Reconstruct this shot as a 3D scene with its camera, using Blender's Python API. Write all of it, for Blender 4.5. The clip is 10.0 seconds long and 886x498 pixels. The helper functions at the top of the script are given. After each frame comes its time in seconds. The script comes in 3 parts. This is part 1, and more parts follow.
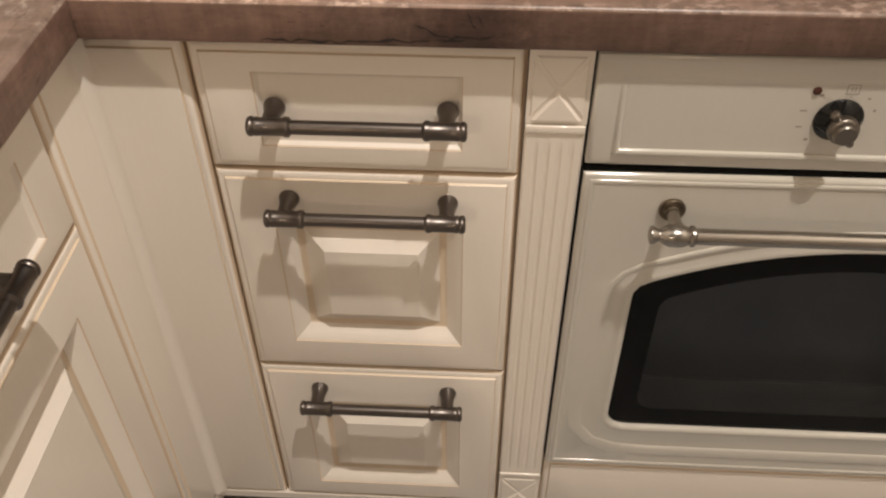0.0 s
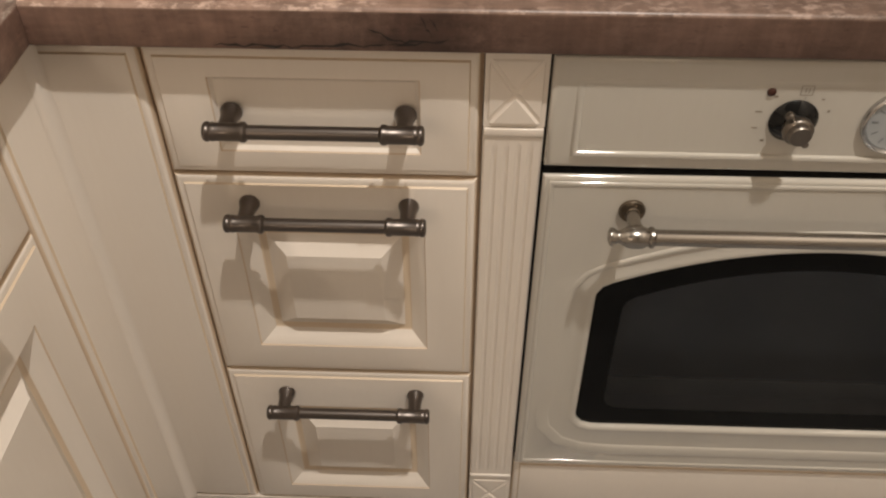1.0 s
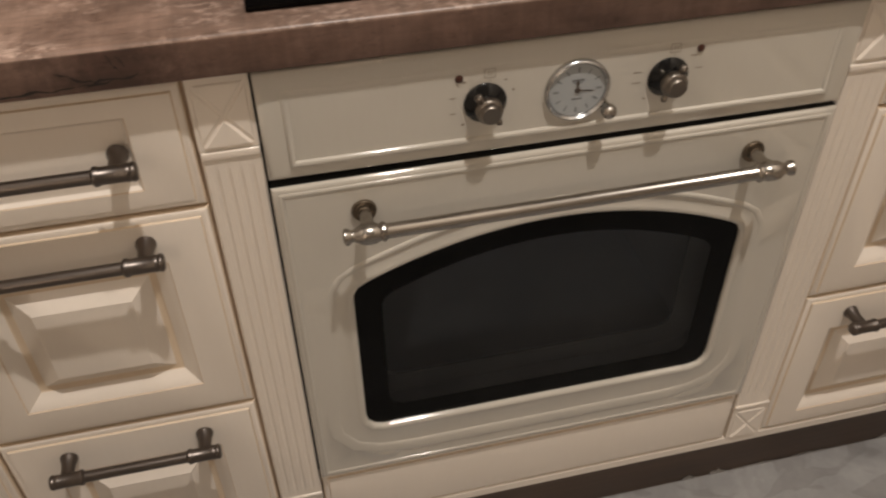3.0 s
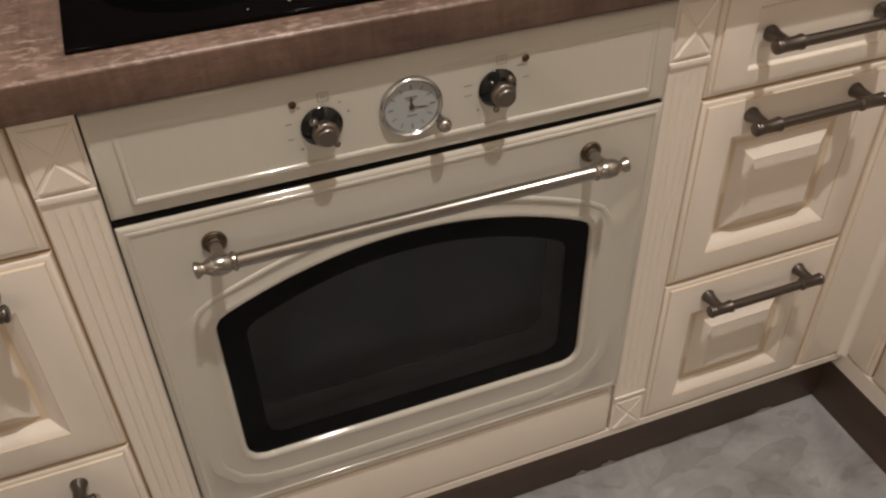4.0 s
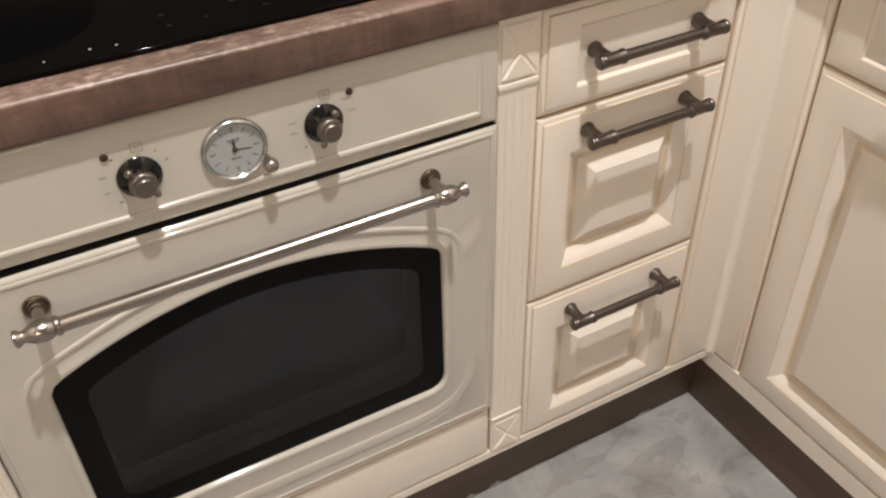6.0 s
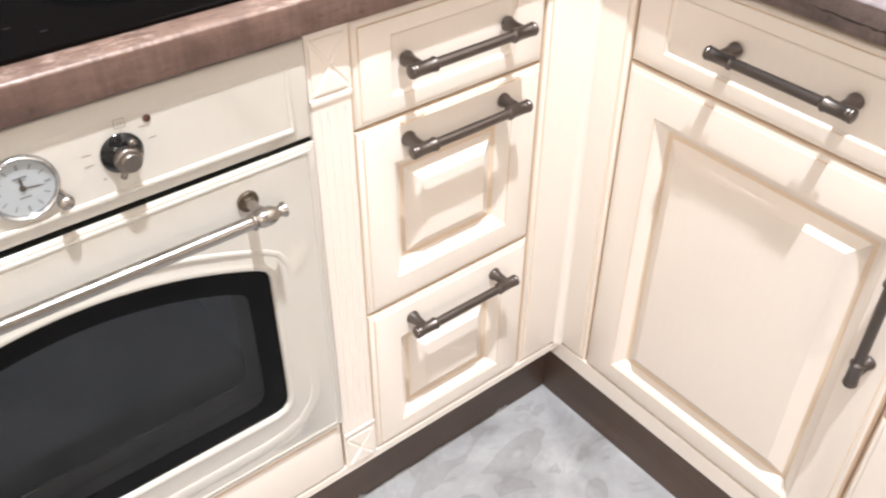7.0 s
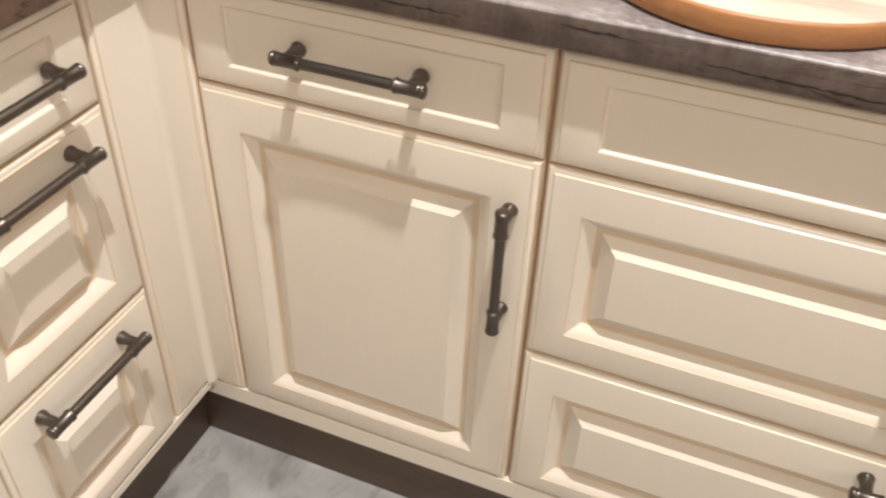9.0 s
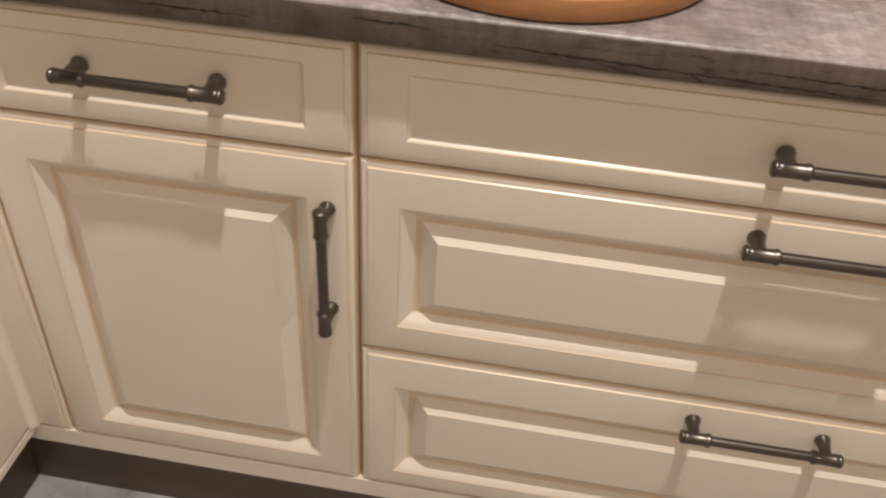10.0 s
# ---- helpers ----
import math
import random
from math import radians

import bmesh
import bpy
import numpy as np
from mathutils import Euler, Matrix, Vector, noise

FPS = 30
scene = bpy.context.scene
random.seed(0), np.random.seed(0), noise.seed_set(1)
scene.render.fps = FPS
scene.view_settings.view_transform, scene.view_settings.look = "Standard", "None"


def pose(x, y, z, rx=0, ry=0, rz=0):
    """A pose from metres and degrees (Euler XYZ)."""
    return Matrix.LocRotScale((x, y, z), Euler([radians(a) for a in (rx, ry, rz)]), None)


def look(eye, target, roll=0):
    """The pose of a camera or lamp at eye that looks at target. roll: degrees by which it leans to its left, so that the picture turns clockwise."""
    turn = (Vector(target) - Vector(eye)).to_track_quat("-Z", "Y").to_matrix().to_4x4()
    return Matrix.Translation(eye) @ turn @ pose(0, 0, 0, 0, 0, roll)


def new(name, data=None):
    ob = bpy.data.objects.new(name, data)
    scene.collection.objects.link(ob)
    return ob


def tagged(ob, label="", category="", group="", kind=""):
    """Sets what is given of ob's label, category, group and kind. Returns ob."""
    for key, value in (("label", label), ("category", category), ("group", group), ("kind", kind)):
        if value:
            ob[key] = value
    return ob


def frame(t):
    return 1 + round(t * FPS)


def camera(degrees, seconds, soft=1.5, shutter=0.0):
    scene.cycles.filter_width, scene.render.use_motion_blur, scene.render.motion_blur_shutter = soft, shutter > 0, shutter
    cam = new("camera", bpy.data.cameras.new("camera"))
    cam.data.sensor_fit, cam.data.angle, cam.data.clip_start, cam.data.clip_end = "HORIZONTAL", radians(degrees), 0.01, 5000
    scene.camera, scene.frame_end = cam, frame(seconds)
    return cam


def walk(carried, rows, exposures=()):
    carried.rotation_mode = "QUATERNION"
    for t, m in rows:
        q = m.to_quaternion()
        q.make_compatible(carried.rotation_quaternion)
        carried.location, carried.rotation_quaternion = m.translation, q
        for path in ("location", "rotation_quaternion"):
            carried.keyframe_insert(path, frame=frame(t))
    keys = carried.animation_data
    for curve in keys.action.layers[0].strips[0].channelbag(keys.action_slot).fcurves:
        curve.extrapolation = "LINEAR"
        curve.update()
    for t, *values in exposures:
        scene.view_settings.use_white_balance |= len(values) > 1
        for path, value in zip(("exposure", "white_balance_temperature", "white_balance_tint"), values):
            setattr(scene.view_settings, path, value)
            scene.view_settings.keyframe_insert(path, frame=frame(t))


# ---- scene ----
cam = camera(53.9, 10.0, soft=2.2, shutter=0.25)
PATH = [
    (0, (-0.092, -0.638, 1.226), (-0.175, 0.818, -0.142), -0.3),
    (0.5, (-0.079, -0.632, 1.229), (-0.152, 0.819, -0.145), -0.2),
    (1, (-0.069, -0.633, 1.229), (-0.119, 0.822, -0.143), -0.0),
    (1.5, (-0.055, -0.634, 1.231), (-0.079, 0.823, -0.139), -0.2),
    (2, (-0.038, -0.642, 1.234), (0.022, 0.819, -0.13), 0.5),
    (2.5, (-0.014, -0.656, 1.232), (0.142, 0.808, -0.122), 0.7),
    (3, (0.016, -0.68, 1.231), (0.344, 0.788, -0.088), -0.8),
    (4.5, (0.091, -0.722, 1.24), (0.678, 0.71, -0.027), -1.2),
    (5, (0.108, -0.725, 1.236), (0.763, 0.693, -0.013), -1.6),
    (6.5, (0.163, -0.728, 1.239), (0.989, 0.601, -0.007), -0.7),
    (7, (0.195, -0.737, 1.241), (1.167, 0.486, -0.008), 0.3),
    (7.5, (0.214, -0.736, 1.238), (1.295, 0.393, -0.01), 0.1),
    (8, (0.22, -0.706, 1.234), (1.441, 0.265, -0.017), 1.5),
    (8.5, (0.233, -0.7, 1.236), (1.575, 0.099, -0.013), 1.5),
    (9, (0.243, -0.702, 1.24), (1.707, -0.152, -0.006), 2.3),
    (9.5, (0.251, -0.71, 1.24), (1.768, -0.33, -0.007), 3.3),
    (10, (0.258, -0.714, 1.238), (1.812, -0.527, -0.007), 3.8),
]
walk(cam, [(t, look(eye, target, roll)) for t, eye, target, roll in PATH],
     exposures=[(0, -0.13, 6250, 9), (0.5, -0.20, 6250, 9), (1, -0.33, 6250, 9), (1.5, -0.44, 6300, 10), (2, -0.50, 6260, 10), (2.5, -0.51, 6230, 10), (3, -0.47, 6230, 10), (4.5, -0.36, 6120, 10), (5, -0.27, 6060, 10),
                (6.5, 0.75, 5560, 8), (7.0, 1.25, 5280, 8), (7.5, 1.25, 5290, 8), (8.0, 1.22, 5350, 7), (8.5, 1.06, 5430, 6), (9.0, 0.53, 5880, 5), (9.5, 0.01, 6270, 7), (10.0, -0.01, 6290, 9)])


# ---- light: two downlights under the ceiling ----
CEILING = 3.85
world = bpy.data.worlds.new("world")
world.use_nodes = True
world.node_tree.nodes["Background"].inputs[0].default_value = (0.9, 0.8, 0.68, 1)
world.node_tree.nodes["Background"].inputs[1].default_value = 0.05
scene.world = world


def lamp(x, y, watts, size, colour):
    """A downlight under the ceiling: its housing keeps the light off the ceiling itself."""
    data = bpy.data.lights.new("ceiling_lamp", "SPOT")
    data.energy, data.color, data.shadow_soft_size = watts, colour, size
    data.spot_size, data.spot_blend = radians(165), 0.12
    ob = new("ceiling_lamp", data)
    ob.location = (x, y, CEILING - 0.14)
    return ob


# one over the middle of the kitchen, one further back in the open room
LAMPS = [(0.48, -0.90, 350, 0.035, (1.0, 0.895, 0.785)), (-2.27, -6.8, 170, 0.05, (1.0, 0.80, 0.61))]
for lamp_x, lamp_y, lamp_w, lamp_r, lamp_c in LAMPS:
    lamp(lamp_x, lamp_y, lamp_w, lamp_r, lamp_c)


# ---- materials ----
def material(name, base, rough=0.5, metal=0.0, **more):
    m = bpy.data.materials.new(name)
    m.use_nodes = True
    b = m.node_tree.nodes["Principled BSDF"]
    b.inputs["Base Color"].default_value = (*base, 1)
    b.inputs["Roughness"].default_value = rough
    b.inputs["Metallic"].default_value = metal
    for key, value in more.items():
        b.inputs[key.replace("_", " ")].default_value = value
    return m


def node(m, kind, **values):
    n = m.node_tree.nodes.new(kind)
    for key, value in values.items():
        n.inputs[key.replace("_", " ")].default_value = value
    return n


def link(m, a, b):
    m.node_tree.links.new(a, b)


def coords(m, scale=(1, 1, 1)):
    c = node(m, "ShaderNodeTexCoord")
    mp = node(m, "ShaderNodeMapping")
    mp.inputs["Scale"].default_value = scale
    link(m, c.outputs["Object"], mp.inputs["Vector"])
    return mp.outputs["Vector"]


def noise_at(m, vec, scale, detail=4.0, rough=0.55, distortion=0.0):
    n = node(m, "ShaderNodeTexNoise", Scale=scale, Detail=detail, Roughness=rough, Distortion=distortion)
    link(m, vec, n.inputs["Vector"])
    return n.outputs["Fac"]


def ramp(m, fac, stops):
    r = node(m, "ShaderNodeValToRGB")
    el = r.color_ramp.elements
    while len(el) < len(stops):
        el.new(0.5)
    for e, (p, c) in zip(el, stops):
        e.position, e.color = p, (*c, 1) if len(c) == 3 else c
    link(m, fac, r.inputs["Fac"])
    return r.outputs["Color"]


def mix(m, fac, a, b, mode="MIX"):
    n = m.node_tree.nodes.new("ShaderNodeMix")
    n.data_type, n.blend_type = "RGBA", mode
    for sock, v in ((n.inputs[0], fac), (n.inputs[6], a), (n.inputs[7], b)):
        if isinstance(v, (int, float)):
            sock.default_value = v
        elif isinstance(v, tuple):
            sock.default_value = (*v, 1)
        else:
            link(m, v, sock)
    return n.outputs[2]


def bump(m, height, strength=0.1, distance=0.001):
    n = node(m, "ShaderNodeBump", Strength=strength, Distance=distance)
    link(m, height, n.inputs["Height"])
    link(m, n.outputs["Normal"], m.node_tree.nodes["Principled BSDF"].inputs["Normal"])


def to(m, value, name):
    link(m, value, m.node_tree.nodes["Principled BSDF"].inputs[name])


def painted(name, a, b, rough, coat=0.0, coat_rough=0.2):
    """Lacquered board: faint cloudy tone, brush grain and uneven sheen."""
    m = material(name, a, rough, Coat_Weight=coat, Coat_Roughness=coat_rough)
    v = coords(m)
    cloud = noise_at(m, v, 6.0, 3.0)
    fine = noise_at(m, coords(m, (60, 60, 9)), 3.0, 5.0)
    tone = mix(m, cloud, a, b)
    to(m, mix(m, 1.0, tone, ramp(m, fine, [(0.3, (0.985, 0.98, 0.975)), (0.7, (1, 1, 1))]), "MULTIPLY"), "Base Color")
    to(m, ramp(m, cloud, [(0.1, (rough * 0.92,) * 3), (0.9, (rough * 1.1,) * 3)]), "Roughness")
    bump(m, fine, 0.05, 0.0006)
    return m


def timber(name, stops, along, worn=0.0, rough=0.45, scale=1.0, stain=None, tone_stops=None):
    """Aged wood; along: axis of the grain (0 x, 1 y); worn: strength of the pale rubbed specks."""
    m = material(name, stops[0][1], rough)

    def grain(across, length):
        s = [across * scale] * 3
        s[along] = length * scale
        return coords(m, tuple(s))

    big = noise_at(m, grain(9.0, 3.2 if worn else 0.9), 1.3, 8.0, 0.62, 0.6)
    fine = noise_at(m, grain(90.0, 5.0), 1.6, 6.0, 0.7)
    patch = noise_at(m, coords(m, (5, 5, 5)), 1.1, 3.0)
    col = ramp(m, big, stops)
    col = mix(m, 1.0, col, ramp(m, fine, [(0.3, (0.84, 0.83, 0.82)), (0.62, (1.06, 1.05, 1.04))]), "MULTIPLY")
    col = mix(m, 1.0, col, ramp(m, patch, [(0.3, (0.8, 0.79, 0.8)), (0.7, (1.12, 1.1, 1.08))]), "MULTIPLY")
    height = fine
    if worn:
        mottle = noise_at(m, coords(m), 24.0, 6.0, 0.65, 0.5)
        col = mix(m, 1.0, col, ramp(m, mottle, [(0.3, (0.66, 0.63, 0.62)), (0.5, (1, 1, 1)), (0.7, (1.32, 1.32, 1.34))]), "MULTIPLY")
        # saw marks across the grain
        saw = noise_at(m, grain(7.0, 120.0), 1.0, 3.0, 0.6)
        col = mix(m, 1.0, col, ramp(m, saw, [(0.35, (0.88, 0.87, 0.87)), (0.65, (1.08, 1.08, 1.08))]), "MULTIPLY")
        # small dark pits
        pit = noise_at(m, grain(170.0, 60.0), 1.0, 3.0, 0.6)
        col = mix(m, 1.0, col, ramp(m, pit, [(0.30, (0.72, 0.69, 0.68)), (0.40, (1, 1, 1))]), "MULTIPLY")
        # pale rubbed specks in patches
        speck = noise_at(m, grain(140.0, 75.0), 1.0, 5.0, 0.7)
        zone = noise_at(m, coords(m, (9, 9, 9)), 1.0, 3.0, 0.6, 0.4)
        rub = mix(m, 1.0, ramp(m, speck, [(0.50, (0, 0, 0)), (0.62, (1, 1, 1))]), ramp(m, zone, [(0.38, (0, 0, 0)), (0.58, (worn,) * 3)]), "MULTIPLY")
        col = mix(m, rub, col, tuple(min(0.62, c * 1.9 + 0.05) for c in stops[-1][1]))
        # wandering dark hairline cracks, only here and there
        c = noise_at(m, grain(15.0, 2.4), 1.7, 8.0, 0.62, 0.9)
        line = ramp(m, c, [(0.482, (1, 1, 1)), (0.497, (0.26, 0.2, 0.18)), (0.503, (0.26, 0.2, 0.18)), (0.518, (1, 1, 1))])
        where = ramp(m, noise_at(m, coords(m, (3.3, 3.3, 3.3)), 1.0, 2.0), [(0.56, (0, 0, 0)), (0.64, (1, 1, 1))])
        col = mix(m, 1.0, col, mix(m, where, (1.0, 1.0, 1.0), line), "MULTIPLY")
        if tone_stops:    # tone factors by place along the grain, blended between the stops
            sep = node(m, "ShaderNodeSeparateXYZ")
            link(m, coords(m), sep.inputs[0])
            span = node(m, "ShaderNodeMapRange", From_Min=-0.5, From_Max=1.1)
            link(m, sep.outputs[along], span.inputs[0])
            tones = ramp(m, span.outputs[0], [((x + 0.5) / 1.6, (k, k * 0.985, k * 0.97)) for x, k in tone_stops])
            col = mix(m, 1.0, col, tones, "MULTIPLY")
        if stain:     # a dark patch in the print, frayed at its rim
            c = node(m, "ShaderNodeTexCoord")
            far = m.node_tree.nodes.new("ShaderNodeVectorMath")
            far.operation = "DISTANCE"
            link(m, c.outputs["Object"], far.inputs[0])
            far.inputs[1].default_value = stain
            wide = node(m, "ShaderNodeMath")
            wide.operation = "MULTIPLY_ADD"
            link(m, noise_at(m, coords(m), 30.0, 5.0, 0.7), wide.inputs[0])
            wide.inputs[1].default_value = 0.16
            link(m, far.outputs["Value"], wide.inputs[2])
            col = mix(m, 1.0, col, ramp(m, wide.outputs[0], [(0.108, (0.42, 0.38, 0.37)), (0.148, (1, 1, 1))]), "MULTIPLY")
        height = mix(m, 0.5, fine, mottle)
    to(m, col, "Base Color")
    to(m, ramp(m, big, [(0.3, (rough - 0.08,) * 3), (0.7, (rough + 0.1,) * 3)]), "Roughness")
    bump(m, height, 0.25, 0.0008)
    return m


def metal(name, base, rough):
    m = material(name, base, rough, 1.0)
    v = coords(m)
    n = noise_at(m, v, 25.0, 4.0)
    to(m, mix(m, n, tuple(c * 0.85 for c in base), tuple(min(1, c * 1.12) for c in base)), "Base Color")
    to(m, ramp(m, noise_at(m, v, 9.0, 2.0), [(0.3, (rough * 0.92,) * 3), (0.7, (rough * 1.12,) * 3)]), "Roughness")
    return m


CREAM = painted("cream_lacquer", (0.795, 0.727, 0.648), (0.78, 0.710, 0.628), 0.32, 0.45, 0.12)
GLAZE = painted("glaze_in_groove", (0.61, 0.48, 0.35), (0.67, 0.54, 0.40), 0.4)
ENAMEL = painted("ivory_enamel", (0.540, 0.510, 0.450), (0.530, 0.500, 0.443), 0.10, 1.0, 0.05)
ENAMEL.node_tree.nodes["Principled BSDF"].inputs["Coat IOR"].default_value = 1.65
# glaze on the edges; in the sunk troughs also a painted warm shade
WASH = painted("glaze_and_shade_wash", (0.72, 0.59, 0.44), (0.68, 0.55, 0.40), 0.36, 0.3)
# tan puts the missing bounce light of the gaps into the colour
TAN = painted("tan_gap_bounce", (0.66, 0.50, 0.35), (0.60, 0.45, 0.31), 0.5)
BRONZE = metal("dark_bronze", (0.145, 0.126, 0.114), 0.34)
NICKEL = metal("aged_nickel", (0.37, 0.345, 0.315), 0.24)
CHROME = metal("chrome", (0.50, 0.50, 0.50), 0.22)
BLACK_GLOSS = material("black_gloss", (0.0025, 0.0025, 0.0025), 0.1, Specular_IOR_Level=0.12)
BLACK_MATT = material("black_rubber", (0.01, 0.01, 0.01), 0.7)
GLASS = material("smoked_glass", (0.35, 0.35, 0.35), 0.02)
tree = GLASS.node_tree
clear, gloss, fres, blend = (tree.nodes.new(k) for k in ("ShaderNodeBsdfTransparent", "ShaderNodeBsdfGlossy", "ShaderNodeFresnel", "ShaderNodeMixShader"))
# bluish tint stands in for a cool reflection on the pane
clear.inputs[0].default_value = (0.67, 0.71, 0.77, 1)
gloss.inputs["Roughness"].default_value = 0.03
fres.inputs[0].default_value = 1.5
for a, z in ((fres.outputs[0], blend.inputs[0]), (clear.outputs[0], blend.inputs[1]), (gloss.outputs[0], blend.inputs[2]), (blend.outputs[0], tree.nodes["Material Output"].inputs[0])):
    tree.links.new(a, z)
# blue-grey, lifting the pane as a cool reflection on it would
CAVITY = painted("cool_cavity_tone", (0.34, 0.37, 0.41), (0.29, 0.32, 0.355), 0.4)
MOUTH = material("dark_mouth_enamel", (0.085, 0.090, 0.088), 0.28)
DIAL = material("dial_white", (0.36, 0.38, 0.39), 0.2)
KNOB = metal("dark_nickel", (0.22, 0.195, 0.17), 0.33)
BLACK_ENAMEL = material("black_enamel", (0.006, 0.006, 0.006), 0.12, Specular_IOR_Level=0.35)
INK = material("print_brown", (0.06, 0.045, 0.035), 0.5)
FAINT = material("faint_print", (0.24, 0.20, 0.16), 0.4)
SIGN = material("sign_print", (0.25, 0.22, 0.18), 0.4)
ROSETTE = metal("brown_nickel", (0.20, 0.165, 0.125), 0.36)
RED = material("red_lens", (0.045, 0.011, 0.005), 0.35)
WOOD_TOP = [(0.25, (0.185, 0.132, 0.106)), (0.45, (0.240, 0.176, 0.143)), (0.60, (0.280, 0.212, 0.176)), (0.78, (0.34, 0.268, 0.228))]
SIDE_TOP = timber("side_oak_worktop", WOOD_TOP, 0, 0.5, 0.36)
TOP_X = timber("aged_oak_worktop", [(p, tuple(v * k for v, k in zip(c, (0.86, 0.82, 0.80)))) for p, c in WOOD_TOP], 0, 0.55, 0.36, tone_stops=((-0.5, 1.45), (-0.20, 1.35), (-0.02, 0.98), (0.195, 0.90), (0.205, 0.80), (1.1, 1.0)))
# same oak tones, with bluish reflected light put into the colour
SHEEN_TOP = [(p, tuple(v * k for v, k in zip(c, (0.94, 1.12, 1.40)))) for p, c in WOOD_TOP]
SHEEN_X = timber("blue_sheen_oak_worktop", SHEEN_TOP, 0, 0.3, 0.34)
# front edges: the top's tones multiplied darker, one factor for each run
RIGHT_EDGE_X = timber("right_oak_edging", [(p, tuple(v * k for v, k in zip(c, (0.49, 0.415, 0.36)))) for p, c in SHEEN_TOP], 0, 0.12, 0.42)
EDGE_X = timber("aged_oak_edging", [(p, tuple(v * k for v, k in zip(c, (0.56, 0.475, 0.45)))) for p, c in WOOD_TOP], 0, 0.08, 0.42, stain=(-0.105, -0.02, 0.885), tone_stops=((-0.5, 1.35), (-0.30, 1.2), (-0.18, 1.0), (0.195, 0.90), (0.205, 0.82), (1.1, 0.95)))
SIDE_EDGE = timber("side_oak_edging", [(p, tuple(v * k for v, k in zip(c, (0.70, 0.60, 0.57)))) for p, c in WOOD_TOP], 0, 0.15, 0.42)
PLINTH = timber("dark_plinth", [(0.25, (0.055, 0.035, 0.025)), (0.5, (0.088, 0.060, 0.044)), (0.8, (0.125, 0.088, 0.067))], 0)
BOARD = timber("beech_board", [(0.2, (0.34, 0.155, 0.062)), (0.5, (0.43, 0.205, 0.085)), (0.8, (0.50, 0.26, 0.115))], 1, 0.0, 0.4)
BOARD_TOP = timber("pale_board_face", [(0.25, (0.34, 0.29, 0.24)), (0.42, (0.50, 0.44, 0.37)), (0.55, (0.64, 0.59, 0.51)), (0.8, (0.70, 0.66, 0.59))], 1, 0.0, 0.45)
HOB = material("hob_glass", (0.0026, 0.0020, 0.0019), 0.04, Specular_IOR_Level=0.07)
FAINT_MARK = material("faint_key_print", (0.010, 0.010, 0.0105), 0.3)
ZONE = material("hob_zone_print", (0.0005, 0.0005, 0.0005), 0.05, Specular_IOR_Level=0.07)
# tone of the unseen walls, chosen to warm the bounce light
WALL = painted("wall_paint", (0.66, 0.60, 0.52), (0.64, 0.58, 0.50), 0.8)
# near-black, so that the unseen north wall leaves the hob's reflection dark
DARK_WALL = painted("dark_unseen_wall", (0.010, 0.009, 0.009), (0.014, 0.012, 0.012), 0.6)
WHITE = painted("ceiling_paint", (0.8, 0.79, 0.77), (0.78, 0.77, 0.75), 0.85)


def concrete():
    m = material("concrete_floor", (0.4, 0.39, 0.38), 0.42)
    v = coords(m)
    a = noise_at(m, v, 4.5, 7.0, 0.6, 0.8)
    b = noise_at(m, v, 24.0, 6.0, 0.65)
    col = ramp(m, a, [(0.3, (0.215, 0.205, 0.197)), (0.46, (0.285, 0.279, 0.275)), (0.6, (0.355, 0.348, 0.342)), (0.72, (0.25, 0.238, 0.228))])
    # trowel patches with a clear rim
    c = noise_at(m, coords(m, (1.0, 1.5, 1.0)), 7.0, 2.0, 0.45, 1.6)
    col = mix(m, 1.0, col, ramp(m, c, [(0.57, (1, 1, 1)), (0.60, (0.83, 0.82, 0.81)), (0.66, (0.88, 0.87, 0.86))]), "MULTIPLY")
    col = mix(m, 1.0, col, ramp(m, c, [(0.37, (1.12, 1.12, 1.12)), (0.40, (1, 1, 1))]), "MULTIPLY")
    to(m, mix(m, 1.0, col, ramp(m, b, [(0.3, (0.86, 0.86, 0.86)), (0.7, (1.05, 1.05, 1.05))]), "MULTIPLY"), "Base Color")
    to(m, ramp(m, a, [(0.3, (0.35,) * 3), (0.7, (0.55,) * 3)]), "Roughness")
    bump(m, b, 0.15, 0.001)
    return m


FLOOR = concrete()


# ---- mesh helpers ----
def mesh_of(name, bm, mats, smooth=None):
    if len(bm.faces) > 1:
        bmesh.ops.recalc_face_normals(bm, faces=bm.faces)
    me = bpy.data.meshes.new(name)
    bm.to_mesh(me)
    bm.free()
    for m in (mats if isinstance(mats, (list, tuple)) else [mats]):
        me.materials.append(m)
    if smooth:
        me.polygons.foreach_set("use_smooth", [True] * len(me.polygons))
        me.set_sharp_from_angle(angle=radians(smooth))
    return me


def part(name, bm, mats, parent=None, label="", smooth=40):
    ob = new(name, mesh_of(name, bm, mats, smooth))
    ob.parent = parent
    return tagged(ob, label) if label else ob


def thing(name, label, category, m=None, group="", kind=""):
    ob = new(name)
    ob.empty_display_size = 0.05
    if m is not None:
        ob.matrix_world = m
    return tagged(ob, label, category, group, kind)


